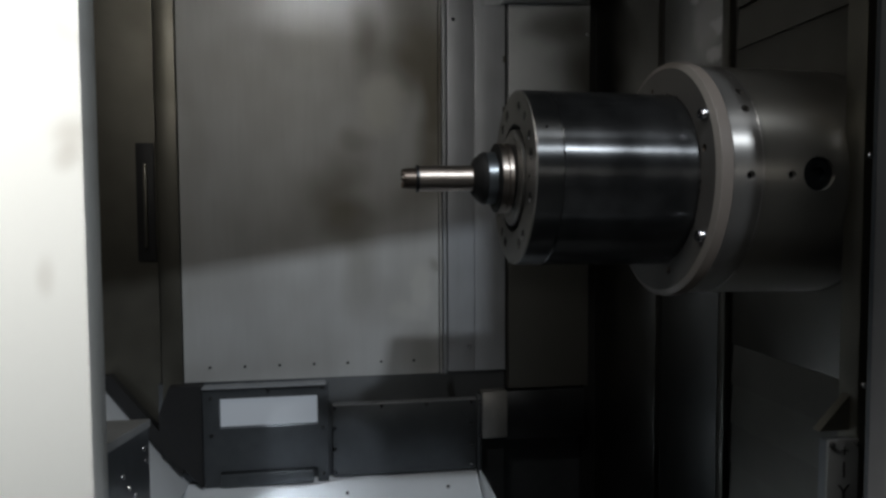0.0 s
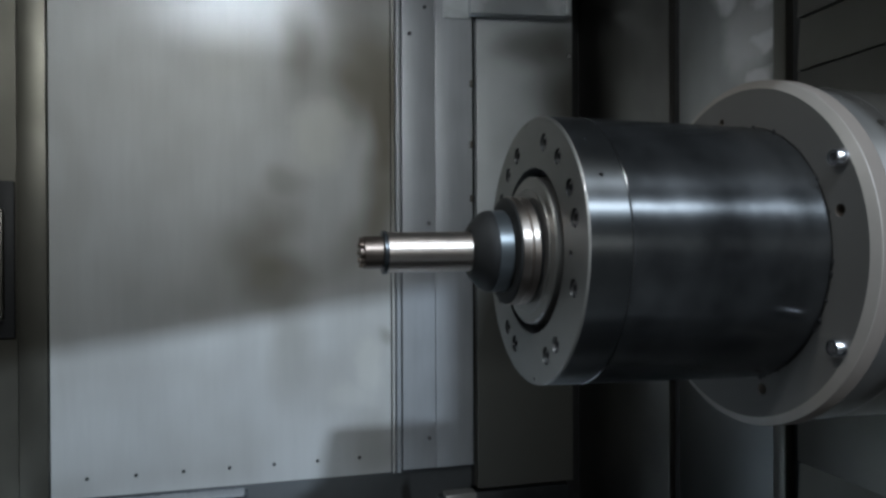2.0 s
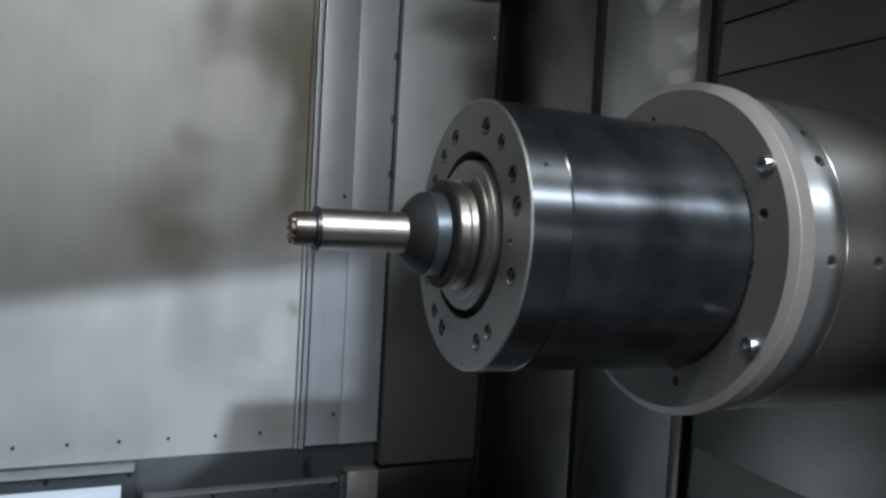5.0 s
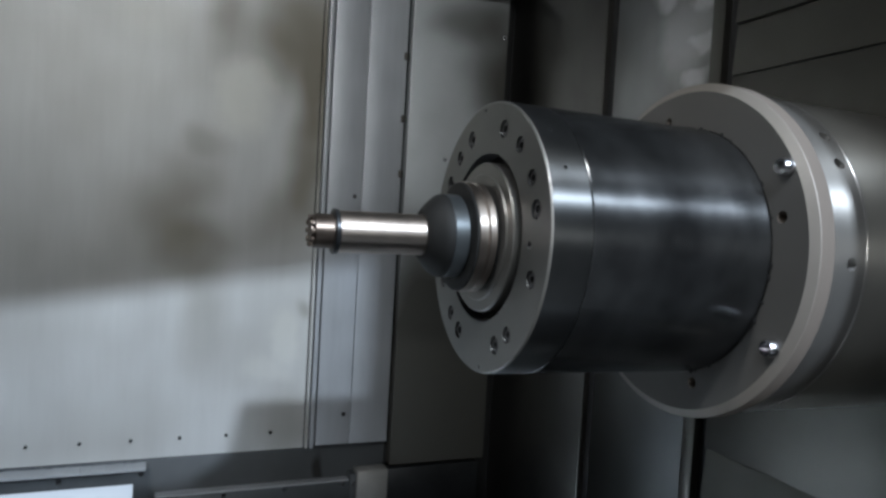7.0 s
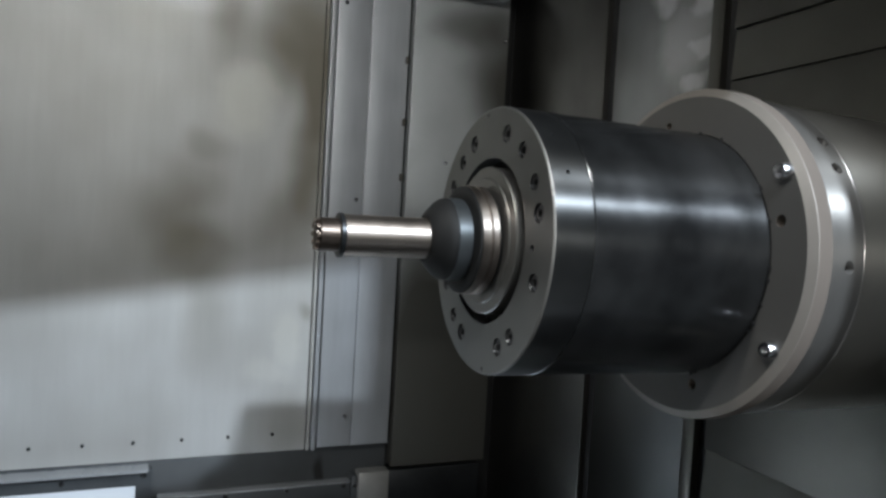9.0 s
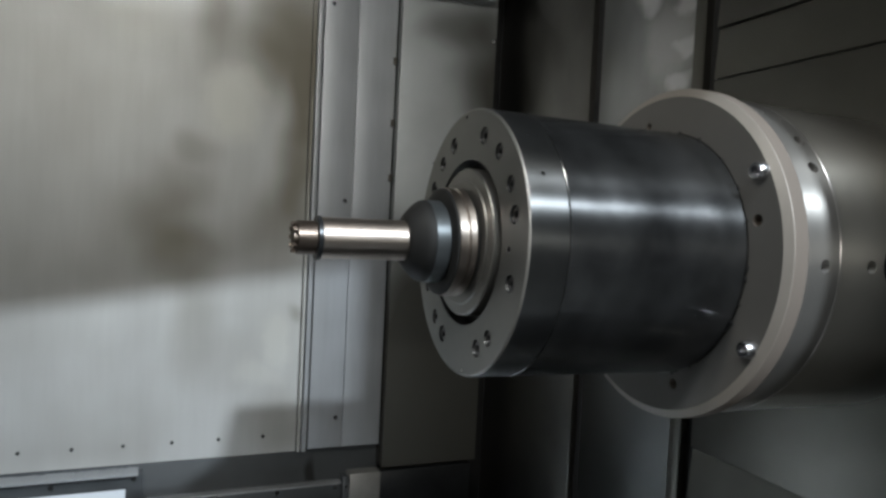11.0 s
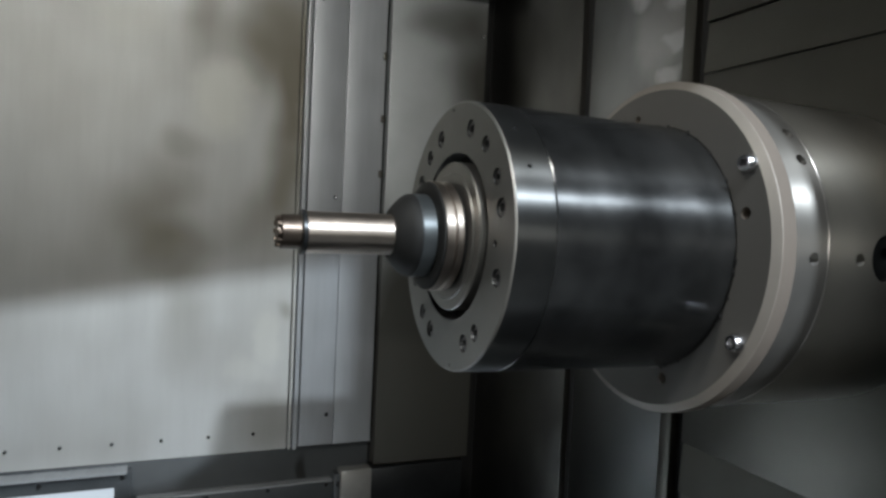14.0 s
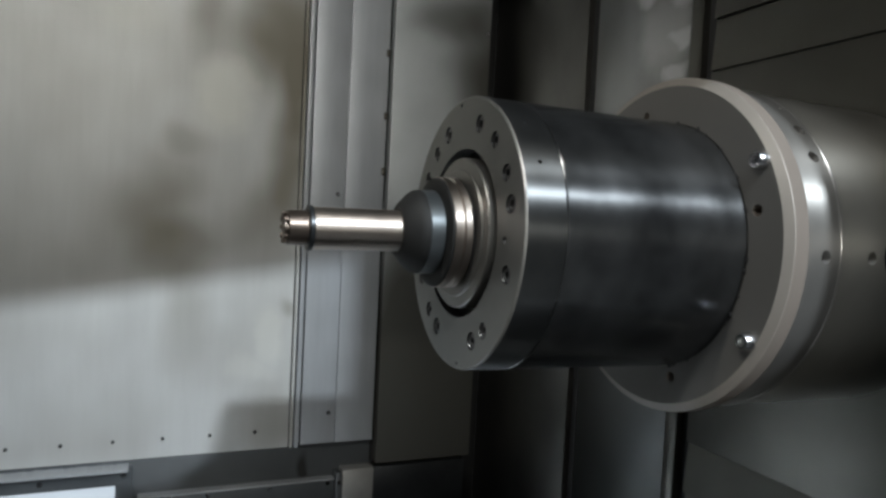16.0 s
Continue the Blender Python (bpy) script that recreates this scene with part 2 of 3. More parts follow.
dark_screw = mat("black_socket_screw", (0.085, 0.085, 0.088), 0.85, 0.33, 0.2, (60, 60, 60), 80)
apron_steel = mat("dark_apron_sheet", (0.12, 0.13, 0.14), 0.55, 0.40, 0.15, (5, 5, 5), 30, 0.05, 0.3, (0.03, 0.03, 0.03), ((0.397, 1.12, 0.022, 0.09, 1.2),))
chute_steel = mat("bright_wet_chute_sheet", (0.82, 0.85, 0.88), 0.1, 0.35, 0.08, (4, 4, 4), 25, 0.05, 0.2, (0.3, 0.32, 0.34))
white_paint = mat("off_white_door_paint", (0.78, 0.78, 0.74), 0.0, 0.38, 0.02, (3, 3, 3), 40, 0.0, 0.0, (0.45, 0.42, 0.37),
                  ((-0.140, 1.714, 0.022, 0.035, 0.5), (-0.138, 1.684, 0.018, 0.028, 0.5), (-0.148, 1.58, 0.016, 0.03, 0.35), (-0.137, 1.84, 0.02, 0.03, 0.35)), 0.04)
hall_paint = mat("hall_wall_paint", (0.14, 0.145, 0.15), 0.0, 0.7, 0.05)
hall_concrete = mat("hall_concrete", (0.06, 0.06, 0.058), 0.0, 0.6, 0.12)
sill_paint = mat("dark_grey_sill_paint", (0.05, 0.052, 0.055), 0.0, 0.45, 0.08, (4, 4, 4), 40, 0.02)
jamb_paint = mat("grey_jamb_paint", (0.16, 0.16, 0.165), 0.0, 0.45, 0.08, (4, 4, 4), 40, 0.02)
top_steel = mat("worn_fixture_top", (0.42, 0.42, 0.41), 0.5, 0.38, 0.2, (14, 14, 14), 60, 0.05, 0.4, (0.16, 0.15, 0.14))
sign_face = mat("grey_sign_enamel", (0.22, 0.225, 0.23), 0.2, 0.45, 0.08, (20, 20, 20))
sign_ink = mat("black_sign_ink", (0.02, 0.02, 0.02), 0.0, 0.5, 0.1)
daylight = glow("bright_rear_opening", (0.78, 0.88, 1.0), 0.66)


# ---------------------------------------------------------------- mesh helpers
def add_box(bm, x0, x1, y0, y1, z0, z1, bevel=0.0):
    r = bmesh.ops.create_cube(bm, size=1.0, matrix=Matrix.Translation(((x0 + x1) / 2, (y0 + y1) / 2, (z0 + z1) / 2)) @ Matrix.Diagonal((x1 - x0, y1 - y0, z1 - z0, 1)))
    if bevel:
        edges = list({e for v in r["verts"] for e in v.link_edges})
        bmesh.ops.bevel(bm, geom=edges, offset=bevel, segments=2, profile=0.5, affect="EDGES")


def boxed(x0, x1, y0, y1, z0, z1, bevel=0.0):
    bm = bmesh.new()
    add_box(bm, x0, x1, y0, y1, z0, z1, bevel)
    return bm


def lathed(profile, segments=128, closed=False):
    """A turned solid about the x axis through AXIS, from (x, radius) pairs."""
    bm = bmesh.new()
    rings = []
    for x, r in profile:
        if r < 1e-6:
            rings.append([bm.verts.new((x, AXIS[0], AXIS[1]))])
        else:
            rings.append([bm.verts.new((x, AXIS[0] - r * math.cos(2 * math.pi * k / segments), AXIS[1] + r * math.sin(2 * math.pi * k / segments))) for k in range(segments)])
    pairs = list(zip(rings, rings[1:])) + ([(rings[-1], rings[0])] if closed else [])
    for a, b in pairs:
        for k in range(segments):
            j = (k + 1) % segments
            quad = [a[k % len(a)], a[j % len(a)], b[j % len(b)], b[k % len(b)]]
            seen = []
            for v in quad:
                if v not in seen:
                    seen.append(v)
            if len(seen) > 2:
                bm.faces.new(seen)
    bmesh.ops.recalc_face_normals(bm, faces=bm.faces)
    return bm


def prism(points, depth0, depth1, axis="y"):
    """A plate with the given outline, between two depths along an axis."""
    bm = bmesh.new()
    place = {"y": lambda a, b, d: (a, d, b), "x": lambda a, b, d: (d, a, b), "z": lambda a, b, d: (a, b, d)}[axis]
    lower = [bm.verts.new(place(a, b, depth0)) for a, b in points]
    upper = [bm.verts.new(place(a, b, depth1)) for a, b in points]
    bm.faces.new(lower)
    bm.faces.new(upper[::-1])
    for k in range(len(points)):
        j = (k + 1) % len(points)
        bm.faces.new((lower[k], upper[k], upper[j], lower[j]))
    bmesh.ops.recalc_face_normals(bm, faces=bm.faces)
    return bm


def mesh_of(name, bm, material, smooth=25):
    me = bpy.data.meshes.new(name)
    for f in bm.faces:
        f.smooth = smooth > 0
    if smooth > 0:
        for e in bm.edges:
            if len(e.link_faces) == 2 and e.calc_face_angle(0) > math.radians(smooth):
                e.smooth = False
    bm.to_mesh(me)
    bm.free()
    me.materials.append(material)
    return me


def part(name, bm, material, parent=None, label="", smooth=25):
    ob = new(name, mesh_of(name, bm, material, smooth))
    if parent is not None:
        ob.parent = parent
    if label:
        tagged(ob, label)
    return ob


def thing(name, bm, material, label, category, kind="", group=""):
    return tagged(part(name, bm, material), label, category, group, kind)


def holder(name, label, category, at=(0, 0, 0), kind="", group=""):
    ob = new(name)
    ob.empty_display_size = 0.05
    return tagged(ob, label, category, group, kind)


def shared(name, me, parent, m):
    ob = new(name, me)
    ob.parent = parent
    ob.matrix_local = m
    return ob


def cut(ob, bm):
    """Cuts the solid bm out of a mesh object, for good."""
    me = bpy.data.meshes.new("cutter")
    bm.to_mesh(me)
    bm.free()
    tool = new("cutter", me)
    mod = ob.modifiers.new("cut", "BOOLEAN")
    mod.object, mod.operation, mod.solver = tool, "DIFFERENCE", "EXACT"
    dg = bpy.context.evaluated_depsgraph_get()
    done = bpy.data.meshes.new_from_object(ob.evaluated_get(dg))
    ob.modifiers.clear()
    ob.data = done
    bpy.data.objects.remove(tool)


def screw_mesh(name, radius, height, material, socket=True, dome=0.4):
    """A screw head that sits on z = 0 and looks along +z, with a hexagon socket."""
    bm = bmesh.new()
    seg = 24
    rows = [(radius, 0), (radius, height * (1 - dome)), (radius * 0.93, height * (1 - dome * 0.4)), (radius * 0.75, height)]
    hexr = radius * 0.5
    rings = [[bm.verts.new((r * math.cos(2 * math.pi * k / seg), r * math.sin(2 * math.pi * k / seg), z)) for k in range(seg)] for r, z in rows]
    if socket:
        def hexed(k):
            a = (2 * math.pi * k / seg) % (math.pi / 3)
            return hexr * math.cos(math.pi / 6) / math.cos(a - math.pi / 6)
        for z in (height, height * 0.35):
            rings.append([bm.verts.new((hexed(k) * math.cos(2 * math.pi * k / seg), hexed(k) * math.sin(2 * math.pi * k / seg), z)) for k in range(seg)])
    for a, b in zip(rings, rings[1:]):
        for k in range(seg):
            bm.faces.new((a[k], a[(k + 1) % seg], b[(k + 1) % seg], b[k]))
    bm.faces.new(rings[-1])
    bmesh.ops.recalc_face_normals(bm, faces=bm.faces)
    return mesh_of(name, bm, material, 30)


def cyl_between(bm, p, q, radius, seg=20):
    p, q = Vector(p), Vector(q)
    turn = (q - p).to_track_quat("Z", "Y").to_matrix().to_4x4()
    bmesh.ops.create_cone(bm, cap_ends=True, segments=seg, radius1=radius, radius2=radius, depth=(q - p).length, matrix=Matrix.Translation((p + q) / 2) @ turn)


AXIS = (1.2814, 1.7277)
TO_CAMERA = Matrix.Rotation(math.radians(90), 4, "X")
TO_LEFT = Matrix.Rotation(math.radians(-90), 4, "Y")


def on_face(x, radius, degrees):
    """A place on a plane across the spindle axis; 0 degrees looks to the door, 90 up."""
    a = math.radians(degrees)
    return Vector((x, AXIS[0] - radius * math.cos(a), AXIS[1] + radius * math.sin(a)))


def on_round(x, radius, degrees):
    """A pose on a cylinder about the spindle axis that looks outward along z."""
    p = on_face(x, radius, degrees)
    out = (p - Vector((x, *AXIS))).normalized()
    return Matrix.Translation(p) @ out.to_track_quat("Z", "Y").to_matrix().to_4x4()


rivet_me = screw_mesh("rivet", 0.0042, 0.0050, rivet_steel, False, 0.9)
bright_rivet_me = screw_mesh("rivet", 0.0058, 0.0055, screw_steel, False, 0.9)
screw_me = screw_mesh("screw", 0.0055, 0.0045, screw_steel, True, 0.6)
dark_screw_me = screw_mesh("screw", 0.0055, 0.004, dark_screw, True, 0.6)

# ---------------------------------------------------------------- machine enclosure
back = thing("wall_north", boxed(-1.30, 0.94, 2.30, 2.34, 0.2, 2.95), dark_sheet, "dark grey steel rear wall of the machine enclosure", "wall", "structure")
thing("wall_west", boxed(-1.34, -1.30, 0.66, 2.34, 0.2, 2.95), left_sheet, "dark oily side wall of the machine enclosure", "wall", "structure")
thing("ceiling", boxed(-1.34, 0.98, 0.66, 2.34, 2.95, 2.99), dark_sheet, "dark grey sheet roof of the machine", "ceiling", "structure")
thing("machine_floor", boxed(-1.34, 0.98, 0.66, 2.34, 0.16, 0.20), dark_sheet, "dark grey sump floor of the machine", "floor", "structure")

panel = holder("back_panel", "large brushed stainless splash panel with smoky stains", "panel")
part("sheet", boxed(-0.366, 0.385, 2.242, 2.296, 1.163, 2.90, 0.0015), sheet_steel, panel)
part("sheet_joint", boxed(0.3853, 0.3877, 2.246, 2.296, 1.163, 2.90), black_gap, panel, "dark joint")
part("folded_lip", boxed(0.388, 0.3938, 2.231, 2.296, 1.163, 2.90, 0.002), sheet_steel, panel)
part("seal_strip", boxed(0.394, 0.3975, 2.244, 2.296, 1.171, 2.90), black_gap, panel, "black rubber seal")
part("edge_bead", boxed(0.398, 0.4085, 2.230, 2.296, 1.163, 2.90, 0.002), plate_steel, panel)
for k in range(7):
    shared("rivet", rivet_me, panel, Matrix.Translation((-0.293 + 0.1 * k, 2.242, 1.206)) @ TO_CAMERA)

cover = holder("side_cover_plate", "narrow blue-grey steel cover strip beside the splash panel", "cover plate")
part("lower_sheet", boxed(0.4125, 0.494, 2.231, 2.296, 1.170, 2.90, 0.0012), plate_steel, cover)
part("outer_sheet", boxed(0.4952, 0.590, 2.229, 2.296, 1.170, 2.90, 0.0012), plate_steel, cover)
for x, z in ((0.477, 1.244), (0.477, 1.771), (0.469, 2.299), (0.431, 2.232)):
    shared("screw", screw_me, cover, Matrix.Translation((x, 2.231, z)) @ TO_CAMERA)
for z in (2.118, 1.967, 1.833):
    part("clip", boxed(0.582, 0.594, 2.2245, 2.229, z - 0.009, z + 0.009, 0.002), cover_steel, cover)

column = holder("column_plate", "dull grey steel column plate behind the spindle", "column")
part("seam_seal", boxed(0.5905, 0.5995, 2.250, 2.296, 1.11, 2.90), black_gap, column, "black seam")
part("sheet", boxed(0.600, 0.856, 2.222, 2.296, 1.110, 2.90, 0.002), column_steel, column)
for x, z in ((0.700, 1.877), (0.845, 1.98), (0.845, 1.5), (0.845, 2.2)):
    shared("screw", screw_me, column, Matrix.Translation((x, 2.222, z)) @ TO_CAMERA)

bracket = holder("top_bracket", "welded grey steel bracket plate above the column", "bracket")
part("plate", prism(((0.578, 2.284), (0.820, 2.294), (0.820, 2.60), (0.578, 2.60)), 2.198, 2.222), bracket_steel, bracket)
part("side_flange", boxed(0.8205, 0.836, 2.182, 2.222, 2.292, 2.60, 0.002), bracket_steel, bracket)
part("bottom_lip", prism(((0.578, 2.281), (0.820, 2.291), (0.820, 2.294), (0.578, 2.284)), 2.186, 2.222), bracket_steel, bracket)
part("slot", boxed(0.612, 0.800, 2.1955, 2.1978, 2.336, 2.375), black_gap, bracket, "dark slot")
part("mounting_tab", boxed(0.515, 0.5775, 2.2235, 2.2285, 2.276, 2.60, 0.001), bracket_steel, bracket)
shared("screw", dark_screw_me, bracket, Matrix.Translation((0.523, 2.2235, 2.330)) @ TO_CAMERA)

thing("corner_slot", boxed(0.8565, 0.897, 2.27, 2.299, 0.3, 2.94), black_gap, "black vertical slot between column and side wall", "slot", "structure")

# side wall of sheet steel with telescopic covers
side = holder("wall_east", "steel side wall that the headstock passes through", "wall", kind="structure")
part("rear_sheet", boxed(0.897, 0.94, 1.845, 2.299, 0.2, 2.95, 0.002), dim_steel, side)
part("shadow_joint", boxed(0.911, 0.94, 1.805, 1.845, 0.2, 2.95), black_gap, side, "dark joint")
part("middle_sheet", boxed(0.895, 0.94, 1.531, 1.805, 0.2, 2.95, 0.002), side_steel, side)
part("guide_strip", boxed(0.887, 0.94, 1.502, 1.530, 0.2, 2.95, 0.003), cover_steel, side)
part("guide_slot", boxed(0.902, 0.94, 1.482, 1.502, 0.2, 2.95), black_gap, side, "black guide slot")
part("front_sheet", boxed(0.918, 0.94, 0.872, 1.482, 0.2, 2.95), dark_sheet, side)
for z in [1.984 + 0.083 * k for k in range(11)] + [1.380 - 0.083 * k for k in range(1, 14)]:
    part("cover_slat", prism(((0.891, z + 0.001), (0.897, z + 0.082), (0.9175, z + 0.082), (0.9175, z + 0.001)), 0.98, 1.481), cover_steel, side)
part("headstock_cover", boxed(0.891, 0.9175, 0.98, 1.481, 1.381, 1.983, 0.002), cover_steel, side)

# guide post by the door
post = holder("guide_post", "dark vertical steel guide post with screws", "post")
part("post", boxed(0.829, 0.867, 1.050, 1.090, 0.25, 2.90, 0.002), left_sheet, post)
part("edge_rail", boxed(0.848, 0.8515, 1.0455, 1.0495, 0.25, 2.90, 0.001), left_sheet, post)
for z in (1.402, 1.735, 1.97, 2.28):
    shared("screw", screw_me, post, Matrix.Translation((0.838, 1.050, z)) @ TO_CAMERA)
part("gusset", prism(((0.829, 1.385), (0.829, 1.332), (0.78, 1.332)), 1.065, 1.08), left_sheet, post)

sign = holder("axis_sign", "grey enamel axis plate marked Y in black", "sign")
part("plate", boxed(0.777, 0.827, 1.042, 1.046, 1.200, 1.327, 0.001), sign_face, sign)


def words(text, x, y, z, size, parent, material):
    curve = bpy.data.curves.new("lettering", "FONT")
    curve.body, curve.size, curve.extrude, curve.align_x, curve.align_y = text, size, 0.0003, "CENTER", "CENTER"
    ob = new("lettering", curve)
    me = bpy.data.meshes.new_from_object(ob.evaluated_get(bpy.context.evaluated_depsgraph_get()))
    bpy.data.objects.remove(ob)
    me.materials.clear()
    me.materials.append(material)
    out = new("lettering", me)
    out.parent = parent
    out.matrix_local = Matrix.Translation((x, y, z)) @ TO_CAMERA
    return out


words("+", 0.803, 1.0414, 1.309, 0.026, sign, sign_ink)
part("arrow_line", boxed(0.8015, 0.8045, 1.0413, 1.0419, 1.271, 1.294), sign_ink, sign)
words("Y", 0.803, 1.0414, 1.248, 0.032, sign, sign_ink)
for x in (0.782, 0.822):
    shared("screw", rivet_me, sign, Matrix.Translation((x, 1.042, 1.321)) @ TO_CAMERA)
part("mount", boxed(0.784, 0.8285, 1.0465, 1.07, 1.215, 1.321), dark_sheet, sign)

# ---------------------------------------------------------------- lower apron, chip chute and boxes
thing("apron_sheet", boxed(-0.44, 0.59, 2.2465, 2.297, 0.55, 1.1615, 0.001), apron_steel, "dark grey apron sheet below the splash panel", "apron", "structure")
thing("apron_cap", boxed(0.4125, 0.5995, 2.2455, 2.297, 1.1625, 1.1695), dark_sheet, "dark grey sheet below the cover strip", "apron", "structure")

box = holder("window_box", "dark grey steel box with a bright rear opening", "box")
frame_bm = bmesh.new()
add_box(frame_bm, -0.311, -0.2655, 2.216, 2.246, 0.858, 1.1505)
add_box(frame_bm, 0.0155, 0.047, 2.216, 2.246, 0.858, 1.1505)
add_box(frame_bm, -0.2655, 0.0155, 2.216, 2.246, 1.118, 1.1505)
add_box(frame_bm, -0.2655, 0.0155, 2.216, 2.246, 0.902, 1.030)
part("front_frame", frame_bm, dark_sheet, box)
rng = random.Random(3)
part("top_lip", prism([(-0.311, 1.1510)] + [(0.040, 1.1510)] + [(0.040 - 0.351 * k / 70, 1.1547 + rng.uniform(-0.0010, 0.0014)) for k in range(71)], 2.200, 2.246), plate_steel, box, "ragged bright top lip")
part("ledge", boxed(-0.265, 0.002, 2.208, 2.2455, 0.858, 0.896, 0.003), dark_sheet, box)
part("opening", boxed(-0.2655, 0.0155, 2.238, 2.2458, 1.030, 1.118), daylight, box, "bright opening to the rear")
for x, z in ((-0.288, 1.120), (-0.127, 1.135), (0.031, 1.139), (0.031, 1.02), (-0.288, 1.01), (0.031, 0.88)):
    shared("screw", dark_screw_me, box, Matrix.Translation((x, 2.216, z)) @ TO_CAMERA)

guard = holder("chute_guard", "dark grey riveted steel guard plate above the chute", "guard plate")
part("plate", boxed(0.060, 0.497, 2.220, 2.246, 0.866, 1.081, 0.002), dark_sheet, guard)
part("top_edge", boxed(0.060, 0.497, 2.217, 2.246, 1.0815, 1.0845, 0.001), plate_steel, guard)
for x, z in ((0.066, 1.076), (0.205, 1.076), (0.342, 1.076), (0.480, 1.076), (0.066, 1.014), (0.066, 0.952), (0.066, 0.880), (0.480, 1.010), (0.480, 0.945), (0.480, 0.882)):
    shared("rivet", bright_rivet_me, guard, Matrix.Translation((x, 2.220, z)) @ TO_CAMERA)

hinge = holder("end_block", "beige-grey steel end block beside the guard plate", "block")
part("face", boxed(0.514, 0.592, 2.206, 2.2455, 0.962, 1.107, 0.003), top_steel, hinge)
part("side_plate", boxed(0.4985, 0.513, 2.210, 2.2455, 0.85, 1.100, 0.002), dark_sheet, hinge)
part("rear_plate", boxed(0.593, 0.840, 2.214, 2.2455, 0.952, 1.104, 0.003), black_oxide, hinge)
for z in (1.077, 0.97):
    shared("screw", screw_me, hinge, Matrix.Translation((0.5058, 2.210, z)) @ TO_CAMERA)

chute = bmesh.new()
for x0, x1, x2, z0, z1, y0, y1 in ((-0.44, 0.50, 0.50, 0.862, 0.643, 2.24, 1.75),):
    pts = [(x0, y0, z0), (x1, y0, z0), (x2, y1, z1), (x0, y1, z1)]
    top = [chute.verts.new(p) for p in pts]
    low = [chute.verts.new((p[0], p[1], p[2] - 0.006)) for p in pts]
    chute.faces.new(top)
    chute.faces.new(low[::-1])
    for i in range(4):
        chute.faces.new((top[i], low[i], low[(i + 1) % 4], top[(i + 1) % 4]))
bmesh.ops.recalc_face_normals(chute, faces=chute.faces)
slide = holder("chip_chute", "bright wet sheet steel chip chute below the guard", "chute")
part("floor_sheet", chute, chute_steel, slide)
part("hopper_side", prism(((-0.36, 0.862), (-0.62, 1.215), (-0.63, 1.21), (-0.37, 0.855)), 1.85, 2.244), chute_steel, slide)
part("rim", prism(((-0.375, 0.90), (-0.60, 1.195), (-0.56, 1.20), (-0.355, 0.935)), 2.21, 2.243), black_gap, slide, "black rubber rim")
part("end_flange", boxed(0.501, 0.507, 1.75, 2.20, 0.60, 0.868, 0.002), chute_steel, slide)
for x in (0.10, 0.40):
    shared("rivet", bright_rivet_me, slide, Matrix.Translation((x, 2.17, 0.8318)) @ Matrix.Rotation(radians(24), 4, "X"))

left = holder("left_recess", "dark oily recessed sheets beside the splash panel", "recess", kind="structure")
part("corner_strip", boxed(-0.425, -0.369, 2.236, 2.299, 0.9, 2.94, 0.002), left_sheet, left)
part("recess_sheet", boxed(-1.29, -0.434, 2.262, 2.299, 0.5, 2.94), left_sheet, left)
part("seam", boxed(-0.4335, -0.4255, 2.27, 2.299, 0.9, 2.94), black_gap, left, "black seam")
part("grip_recess", boxed(-0.487, -0.436, 2.252, 2.2615, 1.52, 1.86, 0.004), black_gap, left, "black grip recess")
part("grip_bar", boxed(-0.463, -0.455, 2.236, 2.2515, 1.56, 1.80, 0.003), left_sheet, left, "worn steel grip bar")
part("elbow_cover", prism(((-0.312, 0.862), (-0.37, 0.928), (-0.42, 0.96), (-0.432, 1.08), (-0.40, 1.162), (-0.312, 1.162)), 2.20, 2.2455), black_gap, left, "black rubber elbow")

# steel-topped black fixture block on the chute side
block = holder("fixture_block", "black steel fixture block with a worn bright top", "fixture")
part("body", prism(((1.38, 0.70), (1.80, 0.70), (1.80, 1.168), (1.38, 1.226)), -0.71, -0.352, "x"), black_oxide, block)
part("top_plate", prism(((1.372, 1.228), (1.806, 1.169), (1.806, 1.187), (1.372, 1.246)), -0.71, -0.349, "x"), top_steel, block, "worn bright top plate")
for y, z in ((1.755, 1.135), (1.765, 1.105), (1.64, 1.09), (1.60, 1.13), (1.68, 1.06), (1.50, 1.15)):
    shared("screw", screw_me, block, Matrix.Translation((-0.352, y, z)) @ Matrix.Rotation(math.radians(90), 4, "Y"))
for x, y in ((-0.42, 1.70), (-0.46, 1.52), (-0.55, 1.74)):
    shared("screw", screw_me, block, Matrix.Translation((x, y, 1.187 + (1.806 - y) * 0.136)) @ Matrix.Rotation(radians(-7.7), 4, "X"))

# ---------------------------------------------------------------- spindle head
head = holder("spindle_head", "large horizontal blued steel spindle head with beige flange", "machine spindle")

R = 0.1425
FACE = 0.387
housing = part("housing", lathed([(0.4302, 0.0), (0.4302, R - 0.001), (0.4312, R), (0.646, R), (0.646, 0.0)]), blued_steel, head)
ring = part("front_ring", lathed([(FACE, 0.0885), (FACE, R - 0.0022), (FACE + 0.0007, R - 0.001), (FACE + 0.0022, R - 0.0002), (0.4288, R - 0.0002), (0.4298, R - 0.0012), (0.4298, 0.0885)], closed=True), ring_steel, head)
ring.data.materials.append(face_steel)
# Third slot lightens the outer chamfer: a rim highlight painted on.
ring.data.materials.append(nose_steel)
SCREWS = ((113.2, 0.0085), (130.8, 0.0075), (73.2, 0.0085), (52.6, 0.0075), (31.0, 0.0075), (15.4, 0.0085), (-17.0, 0.0080), (-52.2, 0.0075), (-66.4, 0.0085), (-113.5, 0.0085), (-128.6, 0.0075), (149, 0.0075), (-151, 0.0075))
holes = bmesh.new()
